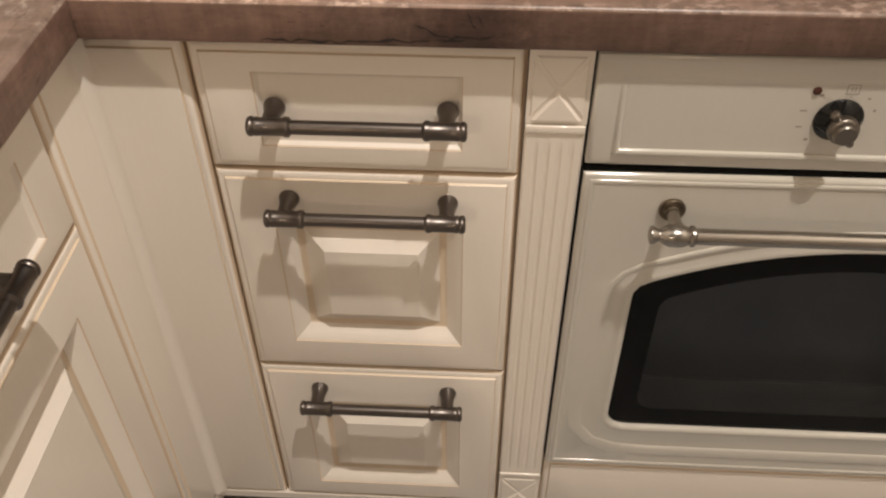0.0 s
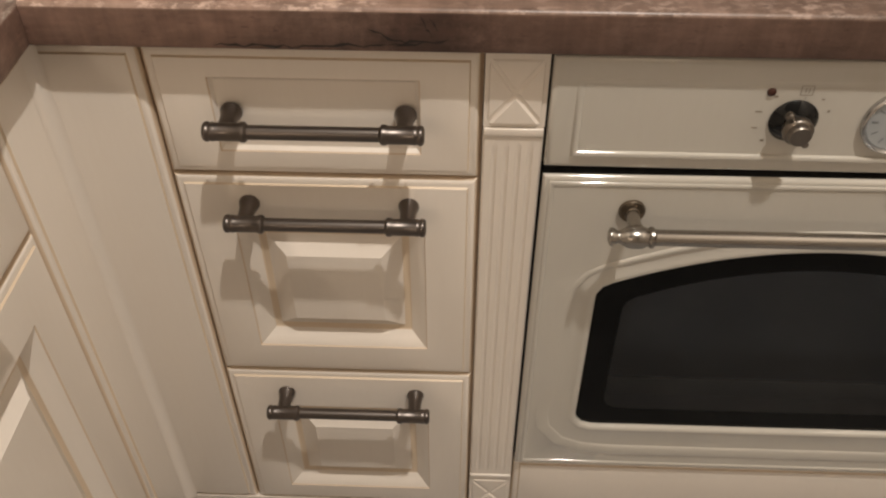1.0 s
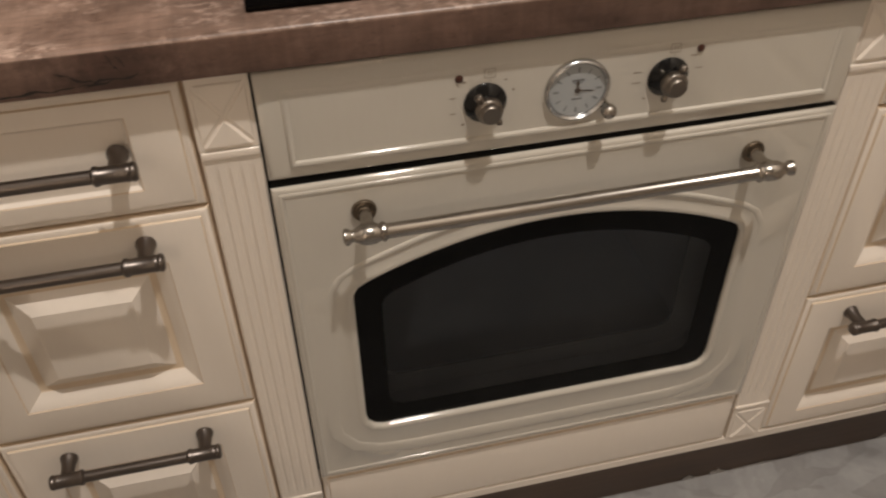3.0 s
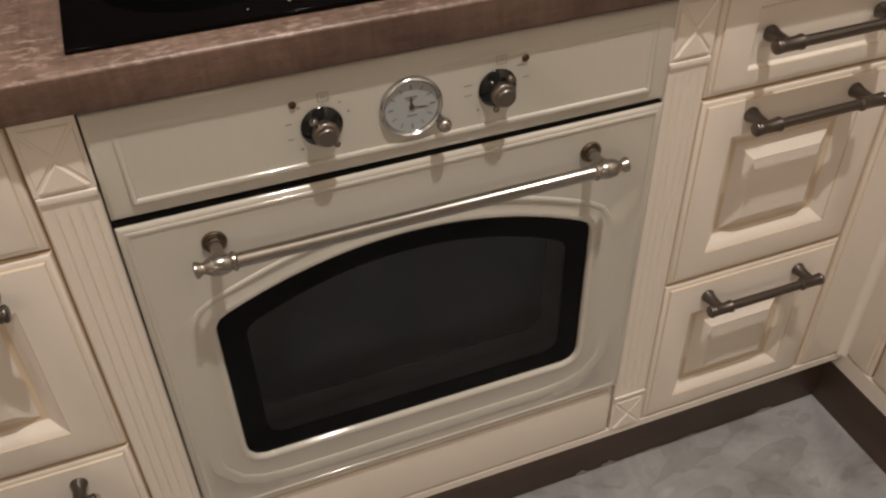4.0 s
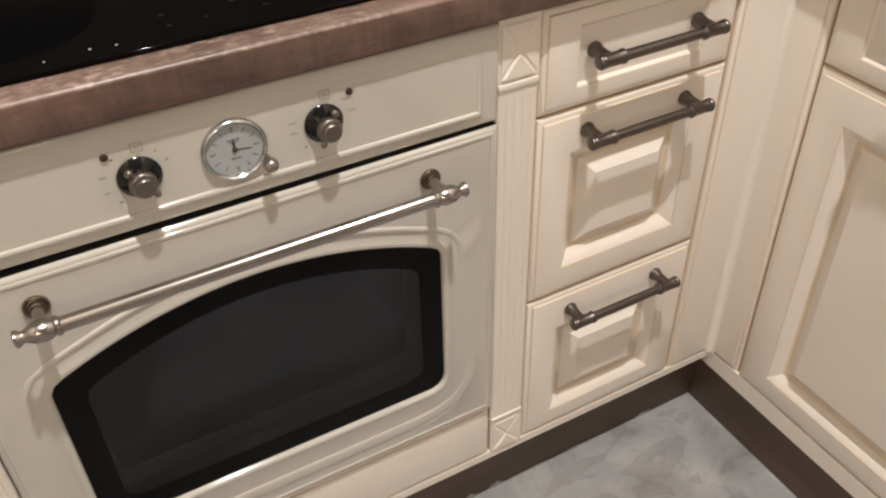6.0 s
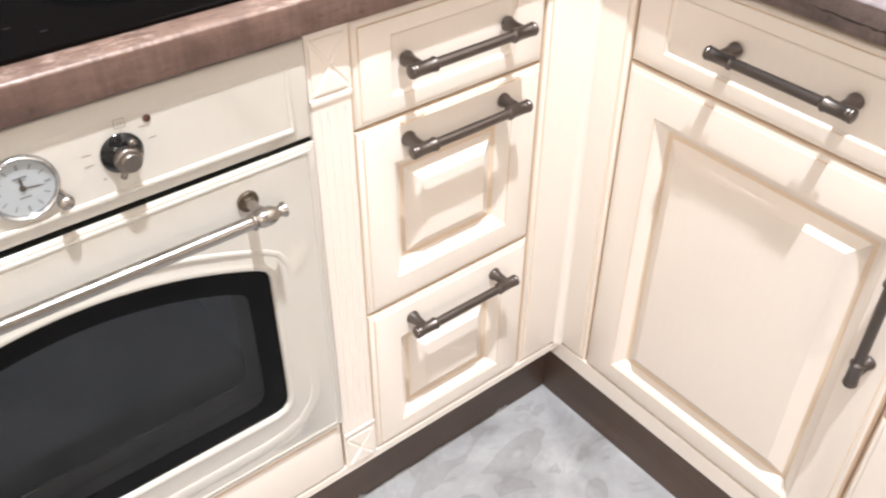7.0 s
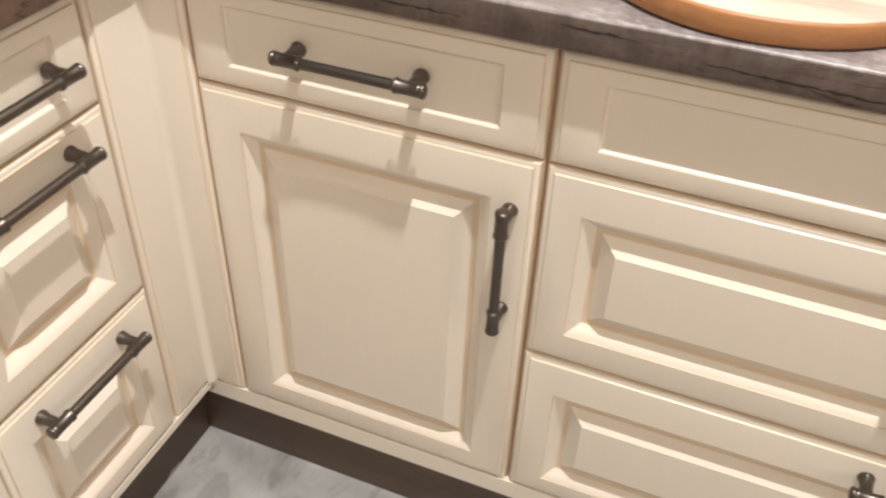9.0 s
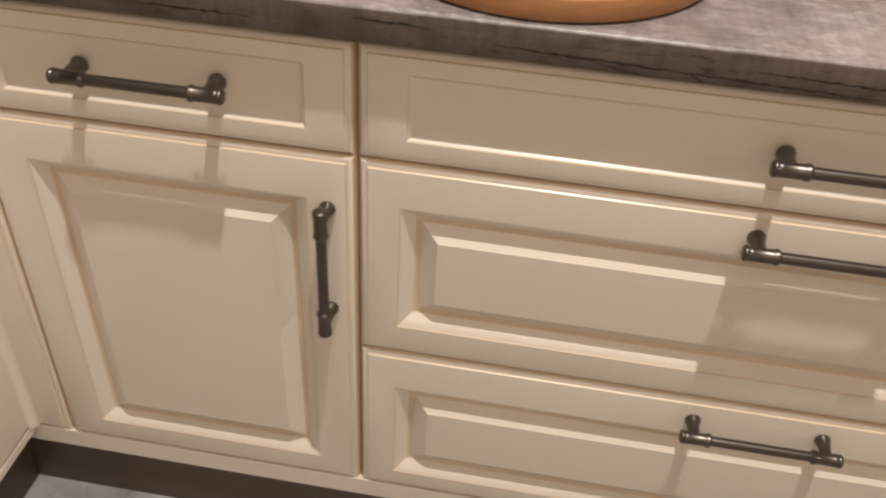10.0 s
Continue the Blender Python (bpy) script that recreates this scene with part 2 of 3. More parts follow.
def add_box(bm, x0, x1, y0, y1, z0, z1, bevel=0.0, mat=0):
    vs = [bm.verts.new((x, y, z)) for x in (x0, x1) for y in (y0, y1) for z in (z0, z1)]
    fs = [bm.faces.new([vs[i] for i in q]) for q in
          ((0, 1, 3, 2), (4, 6, 7, 5), (0, 4, 5, 1), (2, 3, 7, 6), (0, 2, 6, 4), (1, 5, 7, 3))]
    for f in fs:
        f.material_index = mat
    if bevel:
        es = list({e for f in fs for e in f.edges})
        bmesh.ops.recalc_face_normals(bm, faces=fs)
        bmesh.ops.bevel(bm, geom=es, offset=bevel, segments=3, profile=0.5, affect="EDGES")
    return bm


def box(*a, **k):
    return add_box(bmesh.new(), *a, **k)


def add_lathe(bm, profile, m=None, seg=20, mat=0):
    """A turned shape: profile of (radius, height) about z, moved by m."""
    m = m or Matrix()
    rings = []
    for r, h in profile:
        if r < 1e-6:
            rings.append([bm.verts.new(m @ Vector((0, 0, h)))])
        else:
            rings.append([bm.verts.new(m @ Vector((r * math.cos(2 * math.pi * i / seg), r * math.sin(2 * math.pi * i / seg), h))) for i in range(seg)])
    for a, b in zip(rings, rings[1:]):
        for i in range(seg):
            j = (i + 1) % seg
            q = [a[i % len(a)], a[j % len(a)], b[j % len(b)], b[i % len(b)]]
            q = list(dict.fromkeys(q))
            if len(q) > 2:
                bm.faces.new(q).material_index = mat
    for ring, flip in ((rings[0], True), (rings[-1], False)):
        if len(ring) > 2:
            bm.faces.new(ring[::-1] if flip else ring).material_index = mat
    return bm


ALONG_X = Matrix.Rotation(radians(90), 4, "Y")       # z axis of a turned shape to x
OUT = Matrix.Rotation(radians(90), 4, "X")           # z axis to -y, out of a front


def loops_face(bm, loops, mats, cap=True, cap_mat=0):
    """Bands between closed loops of equal length; the last one is capped."""
    vs = [[bm.verts.new(p) for p in lp] for lp in loops]
    n = len(vs[0])
    for k, (a, b) in enumerate(zip(vs, vs[1:])):
        for i in range(n):
            j = (i + 1) % n
            bm.faces.new((a[i], a[j], b[j], b[i])).material_index = mats[k]
    if cap:
        bm.faces.new(vs[-1]).material_index = cap_mat
    return vs


def rect_loop(x0, x1, z0, z1, inset, y, more=0.0, top=0.0, foot=0.0):
    a = inset + more
    return [(x0 + a, y, z0 + inset + foot), (x1 - a, y, z0 + inset + foot), (x1 - a, y, z1 - inset - top), (x0 + a, y, z1 - inset - top)]


# profile of a front: (inset, depth behind the face), and where the brown glaze sits
EDGE = [(0, 0.019, 0), (0, 0.0090, 1), (0, 0.0078, 1), (0.0006, 0.0062, 1), (0.0020, 0.0044, 2), (0.0042, 0.0030, 0), (0.0062, 0.0025, 0), (0.0088, 0.0024, 0), (0.0100, 0.0004, 2), (0.0116, 0.0, 0)]


def front_mesh(name, x0, x1, z0, z1, style, rail=0.05, top=0.0, foot=0.0):
    """rail: width of the stiles; top and foot: by how much the upper and lower rail are wider."""
    prof, wider = list(EDGE), 0.0
    if style == "drawer":          # shallow sunk field, wider stiles than rails
        rail, wider = 0.028, 0.024
        prof += [(rail, 0.0, 0), (rail + 0.0010, 0.0010, 1), (rail + 0.0018, 0.0018, 0), (rail + 0.0028, 0.0036, 0), (rail + 0.0042, 0.0048, 0), (rail + 0.0054, 0.0050, 0), (rail + 0.0068, 0.0049, 0)]
    elif style == "panel":         # framed raised panel
        r = rail
        # material 2 in the trough colours in the warm shade there
        prof += [(r, 0.0, 0), (r + 0.0010, 0.0014, 1), (r + 0.0026, 0.0020, 0), (r + 0.0100, 0.0078, 0), (r + 0.0170, 0.0138, 0),
                 (r + 0.0185, 0.0145, 2), (r + 0.0245, 0.0145, 2), (r + 0.0260, 0.0134, 0), (r + 0.0440, 0.0028, 0),
                 (r + 0.0450, 0.0016, 0), (r + 0.0465, 0.0015, 0)]
    bm = bmesh.new()
    loops = [rect_loop(x0, x1, z0, z1, i, d, *((wider, top, foot) if i > 0.02 else ())) for i, d, _ in prof]
    vs = loops_face(bm, loops, [m for _, _, m in prof[1:]])
    bm.faces.new(vs[0][::-1])
    return bm


def handle_mesh(cx, cz, upright=False, length=0.189, span=0.153, y=0.0, out=0.031):
    """Turned bar with collared sleeves on two flared posts."""
    bm = bmesh.new()
    h, s = length / 2, span / 2
    half = [(0.0, -h), (0.0060, -h), (0.0078, -h + 0.0008), (0.0088, -h + 0.0025), (0.0088, -h + 0.0045), (0.0078, -h + 0.006), (0.0086, -h + 0.008),
            (0.0080, -h + 0.010), (0.0080, -h + 0.031), (0.0090, -h + 0.033), (0.0090, -h + 0.036), (0.0076, -h + 0.0375), (0.0064, -h + 0.0385)]
    prof = half + [(r, -z) for r, z in reversed(half)]
    turn = Matrix() if upright else ALONG_X
    at = Matrix.Translation((cx, y - out, cz))
    add_lathe(bm, prof, at @ turn, 20)
    for k in (-s, s):
        base = (cx, y, cz + k) if upright else (cx + k, y, cz)
        add_lathe(bm, [(0.0098, 0.0), (0.0100, 0.002), (0.0094, 0.004), (0.0080, 0.009), (0.0074, 0.015), (0.0074, out - 0.004)],
                  Matrix.Translation(base) @ OUT, 18)
    return bm


# ---- the room: floor, and an unseen shell added to bounce light ----
BX0, BX1, BY0, BY1 = -2.9, 1.66, -7.6, 0.62
floor = part("floor", box(BX0 - 0.1, BX1 + 0.1, BY0 - 0.1, BY1 + 0.1, -0.1, 0.0), FLOOR)
tagged(floor, "mottled grey concrete-look floor", "floor", kind="structure")
for wall_name, dims in (("wall_north", (BX0 - 0.1, BX1 + 0.1, BY1, BY1 + 0.1)), ("wall_south", (BX0 - 0.1, BX1 + 0.1, BY0 - 0.1, BY0)),
                        ("wall_west", (BX0 - 0.1, BX0, BY0, BY1)), ("wall_east", (BX1, BX1 + 0.1, BY0, BY1))):
    w = part(wall_name, box(*dims, 0.0, CEILING), DARK_WALL if wall_name == "wall_north" else WALL)
    tagged(w, "unseen wall behind the hob, near-black to keep its reflection dark" if wall_name == "wall_north" else "unseen light wall added to bounce light", "wall", kind="structure")
# added unseen wall, short enough to let the far lamp shine past
partition = part("wall_partition", box(-1.17, -1.07, -1.6, BY1, 0.0, CEILING), WALL)
tagged(partition, "unseen light wall added behind the side run", "wall", kind="structure")
ceiling = part("ceiling", box(BX0 - 0.1, BX1 + 0.1, BY0 - 0.1, BY1 + 0.1, CEILING, CEILING + 0.1), WHITE)
tagged(ceiling, "unseen white ceiling added above the lamps", "ceiling", kind="structure")

# ---- base units ----
Z0, Z3, Z2, Z1 = 0.150, 0.430, 0.7195, 0.856      # bottom, and tops of the third, second and first front
GAP = 0.0020
RIGHT_X, LEFT_X = 1.040, -0.443
RIGHT = pose(RIGHT_X, 0, 0, 0, 0, -90)
LEFT = pose(LEFT_X, 0, 0, 0, 0, 90)
DEPTH = 0.56


def carcass(parent, x0, x1, joints=()):
    """Cabinet body; lips added behind the joints between its fronts lighten the gaps."""
    bm = bmesh.new()
    add_box(bm, x0 - 0.0015, x1 + 0.0015, 0.0154, DEPTH, 0.128, 0.862)
    for z in joints:
        add_box(bm, x0 + 0.001, x1 - 0.001, 0.0098, 0.0154, z - 0.0009, z + 0.0009)
    for x in (x0, x1):
        add_box(bm, x - 0.0008, x + 0.0008, 0.0098, 0.0154, Z0, Z1)
    part("carcass", bm, TAN, parent, "cabinet body, tan to stand for bounce light in the gaps")


def front(parent, name, x0, x1, z0, z1, style, handle=None, rail=0.05, top=0.0, foot=0.0):
    f = part(name, front_mesh(name, x0 + GAP / 2, x1 - GAP / 2, z0 + GAP / 2, z1 - GAP / 2, style, rail, top, foot), [CREAM, GLAZE, WASH], parent, smooth=28)
    if handle:
        part("handle", handle_mesh(*handle), BRONZE, f, "dark bronze turned bar handle")
    return f


def drawer_unit(x0, x1, m, label, group="", rail=0.05, bar=(False, 0.189, 0.153)):
    u = thing("drawer_cabinet", label, "cabinet", m, group)
    c = (x0 + x1) / 2
    carcass(u, x0, x1, (Z2, Z3))
    front(u, "drawer_front", x0, x1, Z2, Z1, "drawer", (c + 0.002, 0.7925, *bar))
    front(u, "drawer_front", x0, x1, Z3, Z2, "panel", (c + 0.002, 0.6875, *bar), rail, 0.058 - rail, 0.046 - rail)
    front(u, "drawer_front", x0, x1, Z0, Z3, "panel", (c + 0.002, 0.3930, *bar), rail, 0.064 - rail, 0.036 - rail)
    return u


def door_unit(x0, x1, m, label, hinge_side):
    u = thing("door_cabinet", label, "cabinet", m)
    c = (x0 + x1) / 2
    carcass(u, x0, x1, (Z2,))
    front(u, "drawer_front", x0, x1, Z2, Z1, "drawer", (c + 0.003, 0.7925))
    hx = x1 - 0.032 if hinge_side == "left" else x0 + 0.032
    front(u, "door", x0, x1, Z0, Z2, "panel", (hx, 0.5705, True), 0.056, 0.004, -0.014)
    return u


drawer_unit(-0.3465, -0.0575, Matrix(), "narrow cream cabinet with three drawers and dark bar handles", "drawer units beside the oven")
drawer_unit(0.6525, 0.9480, Matrix(), "narrow cream cabinet with three drawers and dark bar handles", "drawer units beside the oven")
door_unit(0.064, 0.516, RIGHT, "cream cabinet with one drawer above a raised-panel door", "left")
door_unit(-0.532, -0.080, LEFT, "cream cabinet with drawer and door below brown worktop", "right")
drawer_unit(0.520, 1.546, RIGHT, "wide cream cabinet with three raised-panel drawers", rail=0.047, bar=(False, 0.197, 0.161))


def corner_filler(corner_x, side, back_edge, side_matrix, side_x0, side_x1):
    """Two filler boards that meet in a rounded inner corner; side: +1 where the other run lies to the west."""
    u = thing("corner_filler", "cream filler boards meeting in a rounded cabinet corner", "filler panel", group="fillers in the cabinet corners")
    x0, x1 = sorted((corner_x - side * 0.03, back_edge))
    part("back_board", front_mesh("back_board", x0, x1, Z0, Z1, "plain"), [CREAM, GLAZE, WASH], u, smooth=28)
    b = part("side_board", front_mesh("side_board", side_x0, side_x1, Z0, Z1, "plain"), [CREAM, GLAZE, WASH], u, smooth=28)
    b.matrix_world = side_matrix
    rad, n = 0.012, 8
    arc = [(corner_x + side * (rad - rad * math.cos(k * math.pi / 2 / n)), -rad + rad * math.sin(k * math.pi / 2 / n) - 0.0002) for k in range(n + 1)]
    arc = [(x + side * 0.0002, y) for x, y in arc] + [(corner_x - side * 0.004, 0.004)]
    bm = bmesh.new()
    low, high = ([bm.verts.new((x, y, z)) for x, y in arc] for z in (Z0 + 0.0005, Z1 - 0.0005))
    for k in range(len(arc)):
        q = (k + 1) % len(arc)
        bm.faces.new((low[k], low[q], high[q], high[k]))
    bm.faces.new(low), bm.faces.new(high)
    part("cove", bm, CREAM, u, smooth=30)


corner_filler(LEFT_X, 1, -0.3482, LEFT, -0.0785, 0.03)
corner_filler(RIGHT_X, -1, 0.9497, RIGHT, -0.03, 0.0625)


def pilaster(x0, x1):
    """Fluted post with a block of four low facets at top and foot."""
    p = thing("pilaster", "cream fluted pilaster with carved blocks between units", "pilaster", group="pilasters beside the oven")
    w, c = x1 - x0, (x0 + x1) / 2
    for za, zb in ((0.781, Z1), (Z0, 0.219)):
        bm = bmesh.new()
        add_box(bm, x0, x1, 0.001, 0.02, za, zb)
        block = part("carved_block", bm, CREAM, p, smooth=1)
        # four low fields parted by a carved cross
        corners = [(x0 + 0.003, za + 0.003), (x1 - 0.003, za + 0.003), (x1 - 0.003, zb - 0.006), (x0 + 0.003, zb - 0.006)]
        hub = (c, za + (zb - za) * 0.46)
        for i in range(4):
            bm = bmesh.new()
            tri = [corners[i], corners[(i + 1) % 4], hub]
            gx, gz = sum(t[0] for t in tri) / 3, sum(t[1] for t in tri) / 3
            low = [bm.verts.new((x + (gx - x) * 0.05, 0.0014, z + (gz - z) * 0.05)) for x, z in tri]
            high = [bm.verts.new((x + (gx - x) * 0.21, -0.0018 if i == 0 else -0.0002, z + (gz - z) * 0.21)) for x, z in tri]
            for k in range(3):
                bm.faces.new((low[k], low[(k + 1) % 3], high[(k + 1) % 3], high[k]))
            bm.faces.new(high), bm.faces.new(low)
            part("carved_field", bm, CREAM, block, smooth=1)
    for za, zb in ((0.772, 0.780), (0.220, 0.226)):
        part("ledge", box(x0 + 0.0005, x1 - 0.0005, -0.0012, 0.02, za, zb, bevel=0.0012), CREAM, p)
    # shaft: four grooves across the face
    bm = bmesh.new()
    rows = []
    for z, k in ((0.226, 0.0), (0.238, 0.0), (0.246, 0.8), (0.252, 1.0), (0.744, 1.0), (0.752, 0.8), (0.760, 0.0), (0.772, 0.0)):
        xs = [(x0, 0.02), (x0, 0.003), (x0 + 0.002, 0.001)]
        for n in range(4):
            g = x0 + w * (0.2 + 0.2 * n)
            xs += [(g - 0.0026, 0.001), (g - 0.0017, 0.001 + 0.0013 * k), (g, 0.001 + 0.0019 * k), (g + 0.0017, 0.001 + 0.0013 * k), (g + 0.0026, 0.001)]
        xs += [(x1 - 0.002, 0.001), (x1, 0.003), (x1, 0.02)]
        rows.append([bm.verts.new((x, y, z)) for x, y in xs])
    for low, high in zip(rows, rows[1:]):
        for i in range(len(low) - 1):
            bm.faces.new((low[i], low[i + 1], high[i + 1], high[i]))
    bm.faces.new(rows[0]), bm.faces.new(rows[-1])
    part("fluted_shaft", bm, [CREAM, GLAZE], p, smooth=25)


pilaster(-0.0555, -0.0013)
pilaster(0.5973, 0.6515)

# body behind the oven front and the panel under it
housing = thing("oven_housing", "cream oven cabinet with plain panel below the oven", "cabinet")
bm = bmesh.new()
for xa, xb in ((-0.0565, -0.0025), (0.5985, 0.6525)):
    add_box(bm, xa, xb, 0.0215, DEPTH, 0.128, 0.862)
add_box(bm, -0.003, 0.599, 0.0215, DEPTH, 0.128, 0.252)
part("carcass", bm, CREAM, housing)
part("lower_panel", front_mesh("lower_panel", 0.0, 0.596, Z0, 0.260, "plain"), [CREAM, GLAZE, WASH], housing, smooth=28)

# plinths under the three runs
for m, xa, xb, back in ((Matrix(), LEFT_X - 0.02, RIGHT_X + 0.015, 0.037), (RIGHT, -0.037, 1.546, 0.014), (LEFT, -1.5, -0.037, 0.014)):
    bm = box(xa, xb, back, back + 0.016, 0.0, 0.128)
    p = part("plinth", bm, PLINTH)
    p.matrix_world = m
    tagged(p, "dark brown recessed plinth board on the floor", "plinth")

for m, xa, xb, za, zb in ((Matrix(), LEFT_X - 0.02, RIGHT_X + 0.02, 0.136, 0.1502), (RIGHT, -0.02, 1.546, 0.116, 0.1505), (LEFT, -1.5, 0.02, 0.116, 0.1505)):
    p = part("bottom_rail", box(xa, xb, 0.0015, 0.0205, za, zb), CREAM)
    p.matrix_world = m
    tagged(p, "cream rail below the cabinet fronts", "rail")

# grey mortar smears at the foot of the plinth
random.seed(4)
for sx, sw, sh in ((0.946, 0.016, 0.020), (0.634, 0.014, 0.020), (0.583, 0.012, 0.013), (0.80, 0.03, 0.007), (0.70, 0.04, 0.006)):
    bm = bmesh.new()
    edge = [(sx - sw, 0.0)] + [(sx + sw * (k / 3 - 1), sh * (0.35 + 0.65 * random.random()) * (1.0 - abs(k / 3 - 1) * 0.6)) for k in range(7)] + [(sx + sw, 0.0)]
    near = [bm.verts.new((x, 0.0350, z)) for x, z in edge]
    far = [bm.verts.new((x, 0.0368, z)) for x, z in edge]
    for k in range(len(edge)):
        q = (k + 1) % len(edge)
        bm.faces.new((near[k], near[q], far[q], far[k]))
    bm.faces.new(near), bm.faces.new(far)
    tagged(part("mortar_smear", bm, FLOOR), "small grey mortar smear at the plinth foot", "smear", "smears along the plinth")

# end panel that closes the long run
part_end = part("end_panel", box(1.5475, 1.566, 0.0, DEPTH, 0.0, 0.862), CREAM)
part_end.matrix_world = RIGHT
tagged(part_end, "cream end panel of the cabinet run", "end panel")
left_rest = thing("base_cabinet", "plain cream base cabinet under brown worktop", "cabinet", LEFT)
carcass(left_rest, -1.5, -0.534)
front(left_rest, "door", -1.5, -0.534, Z0, Z1, "panel")

# ---- worktops ----
TOP0, TOP1 = 0.8645, 0.9025


def worktop(m, x0, x1, mat, edging, label, y0=-0.018, y1=0.60):
    r = 0.005
    prof = [(y1, TOP0), (y0 + 0.002, TOP0), (y0 + 0.0005, TOP0 + 0.0006), (y0, TOP0 + 0.002), (y0, TOP1 - r)]
    prof += [(y0 + r - r * math.cos(a), TOP1 - r + r * math.sin(a)) for a in (radians(22), radians(45), radians(68), radians(90))] + [(y1, TOP1)]
    ob = thing("worktop", label, "worktop", m)
    edge = [(y0 + 0.0205, TOP0)] + prof[1:-1] + [(y0 + 0.0205, TOP1)]
    core = [(y1, TOP0), (y0 + 0.0207, TOP0), (y0 + 0.0207, TOP1), (y1, TOP1)]
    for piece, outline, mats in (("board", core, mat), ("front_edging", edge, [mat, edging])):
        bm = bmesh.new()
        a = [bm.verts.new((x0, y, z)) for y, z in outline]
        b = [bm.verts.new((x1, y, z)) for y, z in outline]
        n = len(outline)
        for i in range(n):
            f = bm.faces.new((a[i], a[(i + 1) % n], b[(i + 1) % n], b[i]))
            # the front takes the darker copy of the top's tones
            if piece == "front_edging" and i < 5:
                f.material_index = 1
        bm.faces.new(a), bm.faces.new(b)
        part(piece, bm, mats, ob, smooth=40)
    return ob


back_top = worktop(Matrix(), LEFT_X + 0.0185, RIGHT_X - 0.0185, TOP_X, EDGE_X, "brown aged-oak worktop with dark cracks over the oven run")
right_top = worktop(RIGHT, -0.60, 1.57, SHEEN_X, RIGHT_EDGE_X, "wood-grain worktop over the drawer run, bluish sheen in its colour")
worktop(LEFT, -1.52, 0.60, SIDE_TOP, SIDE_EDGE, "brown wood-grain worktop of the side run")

def crack(top, x0, x1, z0, z1, seed, jag=0.0018):
    """A dark split in the wood print, on the face of the edging."""
    rng = random.Random(seed)
    n = max(6, int((x1 - x0) / 0.006))
    bm = bmesh.new()
    rows = []
    for k in range(n + 1):
        u = k / n
        z = z0 + (z1 - z0) * u + rng.uniform(-jag, jag)
        w = 0.0001 + rng.uniform(0.0003, 0.0015) * math.sin(math.pi * min(1.0, max(0.0, u))) ** 0.5
        rows.append([bm.verts.new((x0 + (x1 - x0) * u, -0.0183, z + s * w)) for s in (-1, 1)])
    for a, b in zip(rows, rows[1:]):
        bm.faces.new((a[0], b[0], b[1], a[1]))
    part("dark_split", bm, SPLIT, top, "thin dark split in the wood print", smooth=None)


SPLIT = material("dark_split", (0.022, 0.016, 0.014), 0.7)
for x0, x1, z0, z1, seed in ((-0.275, -0.205, 0.8690, 0.8680, 1), (-0.215, -0.135, 0.8675, 0.8715, 2), (-0.150, -0.118, 0.8860, 0.8710, 3), (-0.135, -0.085, 0.8720, 0.8760, 4),
                             (-0.108, -0.098, 0.8965, 0.8760, 5), (-0.101, -0.094, 0.8945, 0.8840, 15), (-0.128, -0.104, 0.8705, 0.8745, 16), (0.198, 0.1995, 0.8655, 0.8985, 7)):
    crack(back_top, x0, x1, z0, z1, seed, 0.0007 if x1 - x0 > 0.1 else 0.0018)
for x0, x1, z0, z1, seed in ((0.66, 0.84, 0.8790, 0.8735, 8), (0.83, 1.02, 0.8740, 0.8690, 9), (0.90, 1.30, 0.8830, 0.8720, 10), (0.52, 0.60, 0.8900, 0.8880, 11), (0.30, 0.42, 0.8800, 0.8785, 12)):
    crack(right_top, x0, x1, z0, z1, seed, 0.0008)

# ---- hob ----
hob = thing("hob", "black glass hob set into the brown worktop", "hob")
bm = bmesh.new()
add_box(bm, 0.006, 0.598, 0.0135, 0.536, TOP1 + 0.0002, TOP1 + 0.0055, 0.0018)
part("glass_plate", bm, HOB, hob)
for zx, zy, zr in ((0.131, 0.142, 0.096), (0.462, 0.142, 0.078), (0.131, 0.385, 0.078), (0.462, 0.385, 0.096)):
    part("cooking_zone", add_lathe(bmesh.new(), [(zr, 0.0), (zr - 0.0005, 0.0002), (0.0, 0.0002)], Matrix.Translation((zx, zy, TOP1 + 0.0055)), 64), ZONE, hob, "round black cooking zone")
for hx, hy, hr in ((0.202, 0.037, 0.0015), (0.163, 0.032, 0.0010), (0.224, 0.034, 0.0012)):
    part("control_mark", add_lathe(bmesh.new(), [(hr, 0.0), (hr * 0.9, 0.0003), (0.0, 0.0003)], Matrix.Translation((hx, hy, TOP1 + 0.0055)), 12), DIAL, hob, "small pale printed mark")
for hx, hy, hr in ((0.274, 0.076, 0.0022), (0.275, 0.049, 0.0024), (0.310, 0.051, 0.0018), (0.342, 0.075, 0.0030), (0.367, 0.050, 0.0030)):
    bm = box(hx - hr, hx + hr, hy - 0.0009, hy + 0.0009, TOP1 + 0.0055, TOP1 + 0.0057)
    part("control_print", bm, FAINT_MARK, hob, "faint grey printed key")

# ---- oven ----
oven = thing("oven", "ivory retro built-in oven with arched dark window", "oven")


def bead(inset, half, high):
    """A half-round raised line across the profile of a front."""
    return [(inset + half * (1 - math.cos(a)), -high * math.sin(a)) for a in (math.pi * k / 10 for k in range(11))]


FY = -0.006     # face of the oven in front of the cabinet fronts


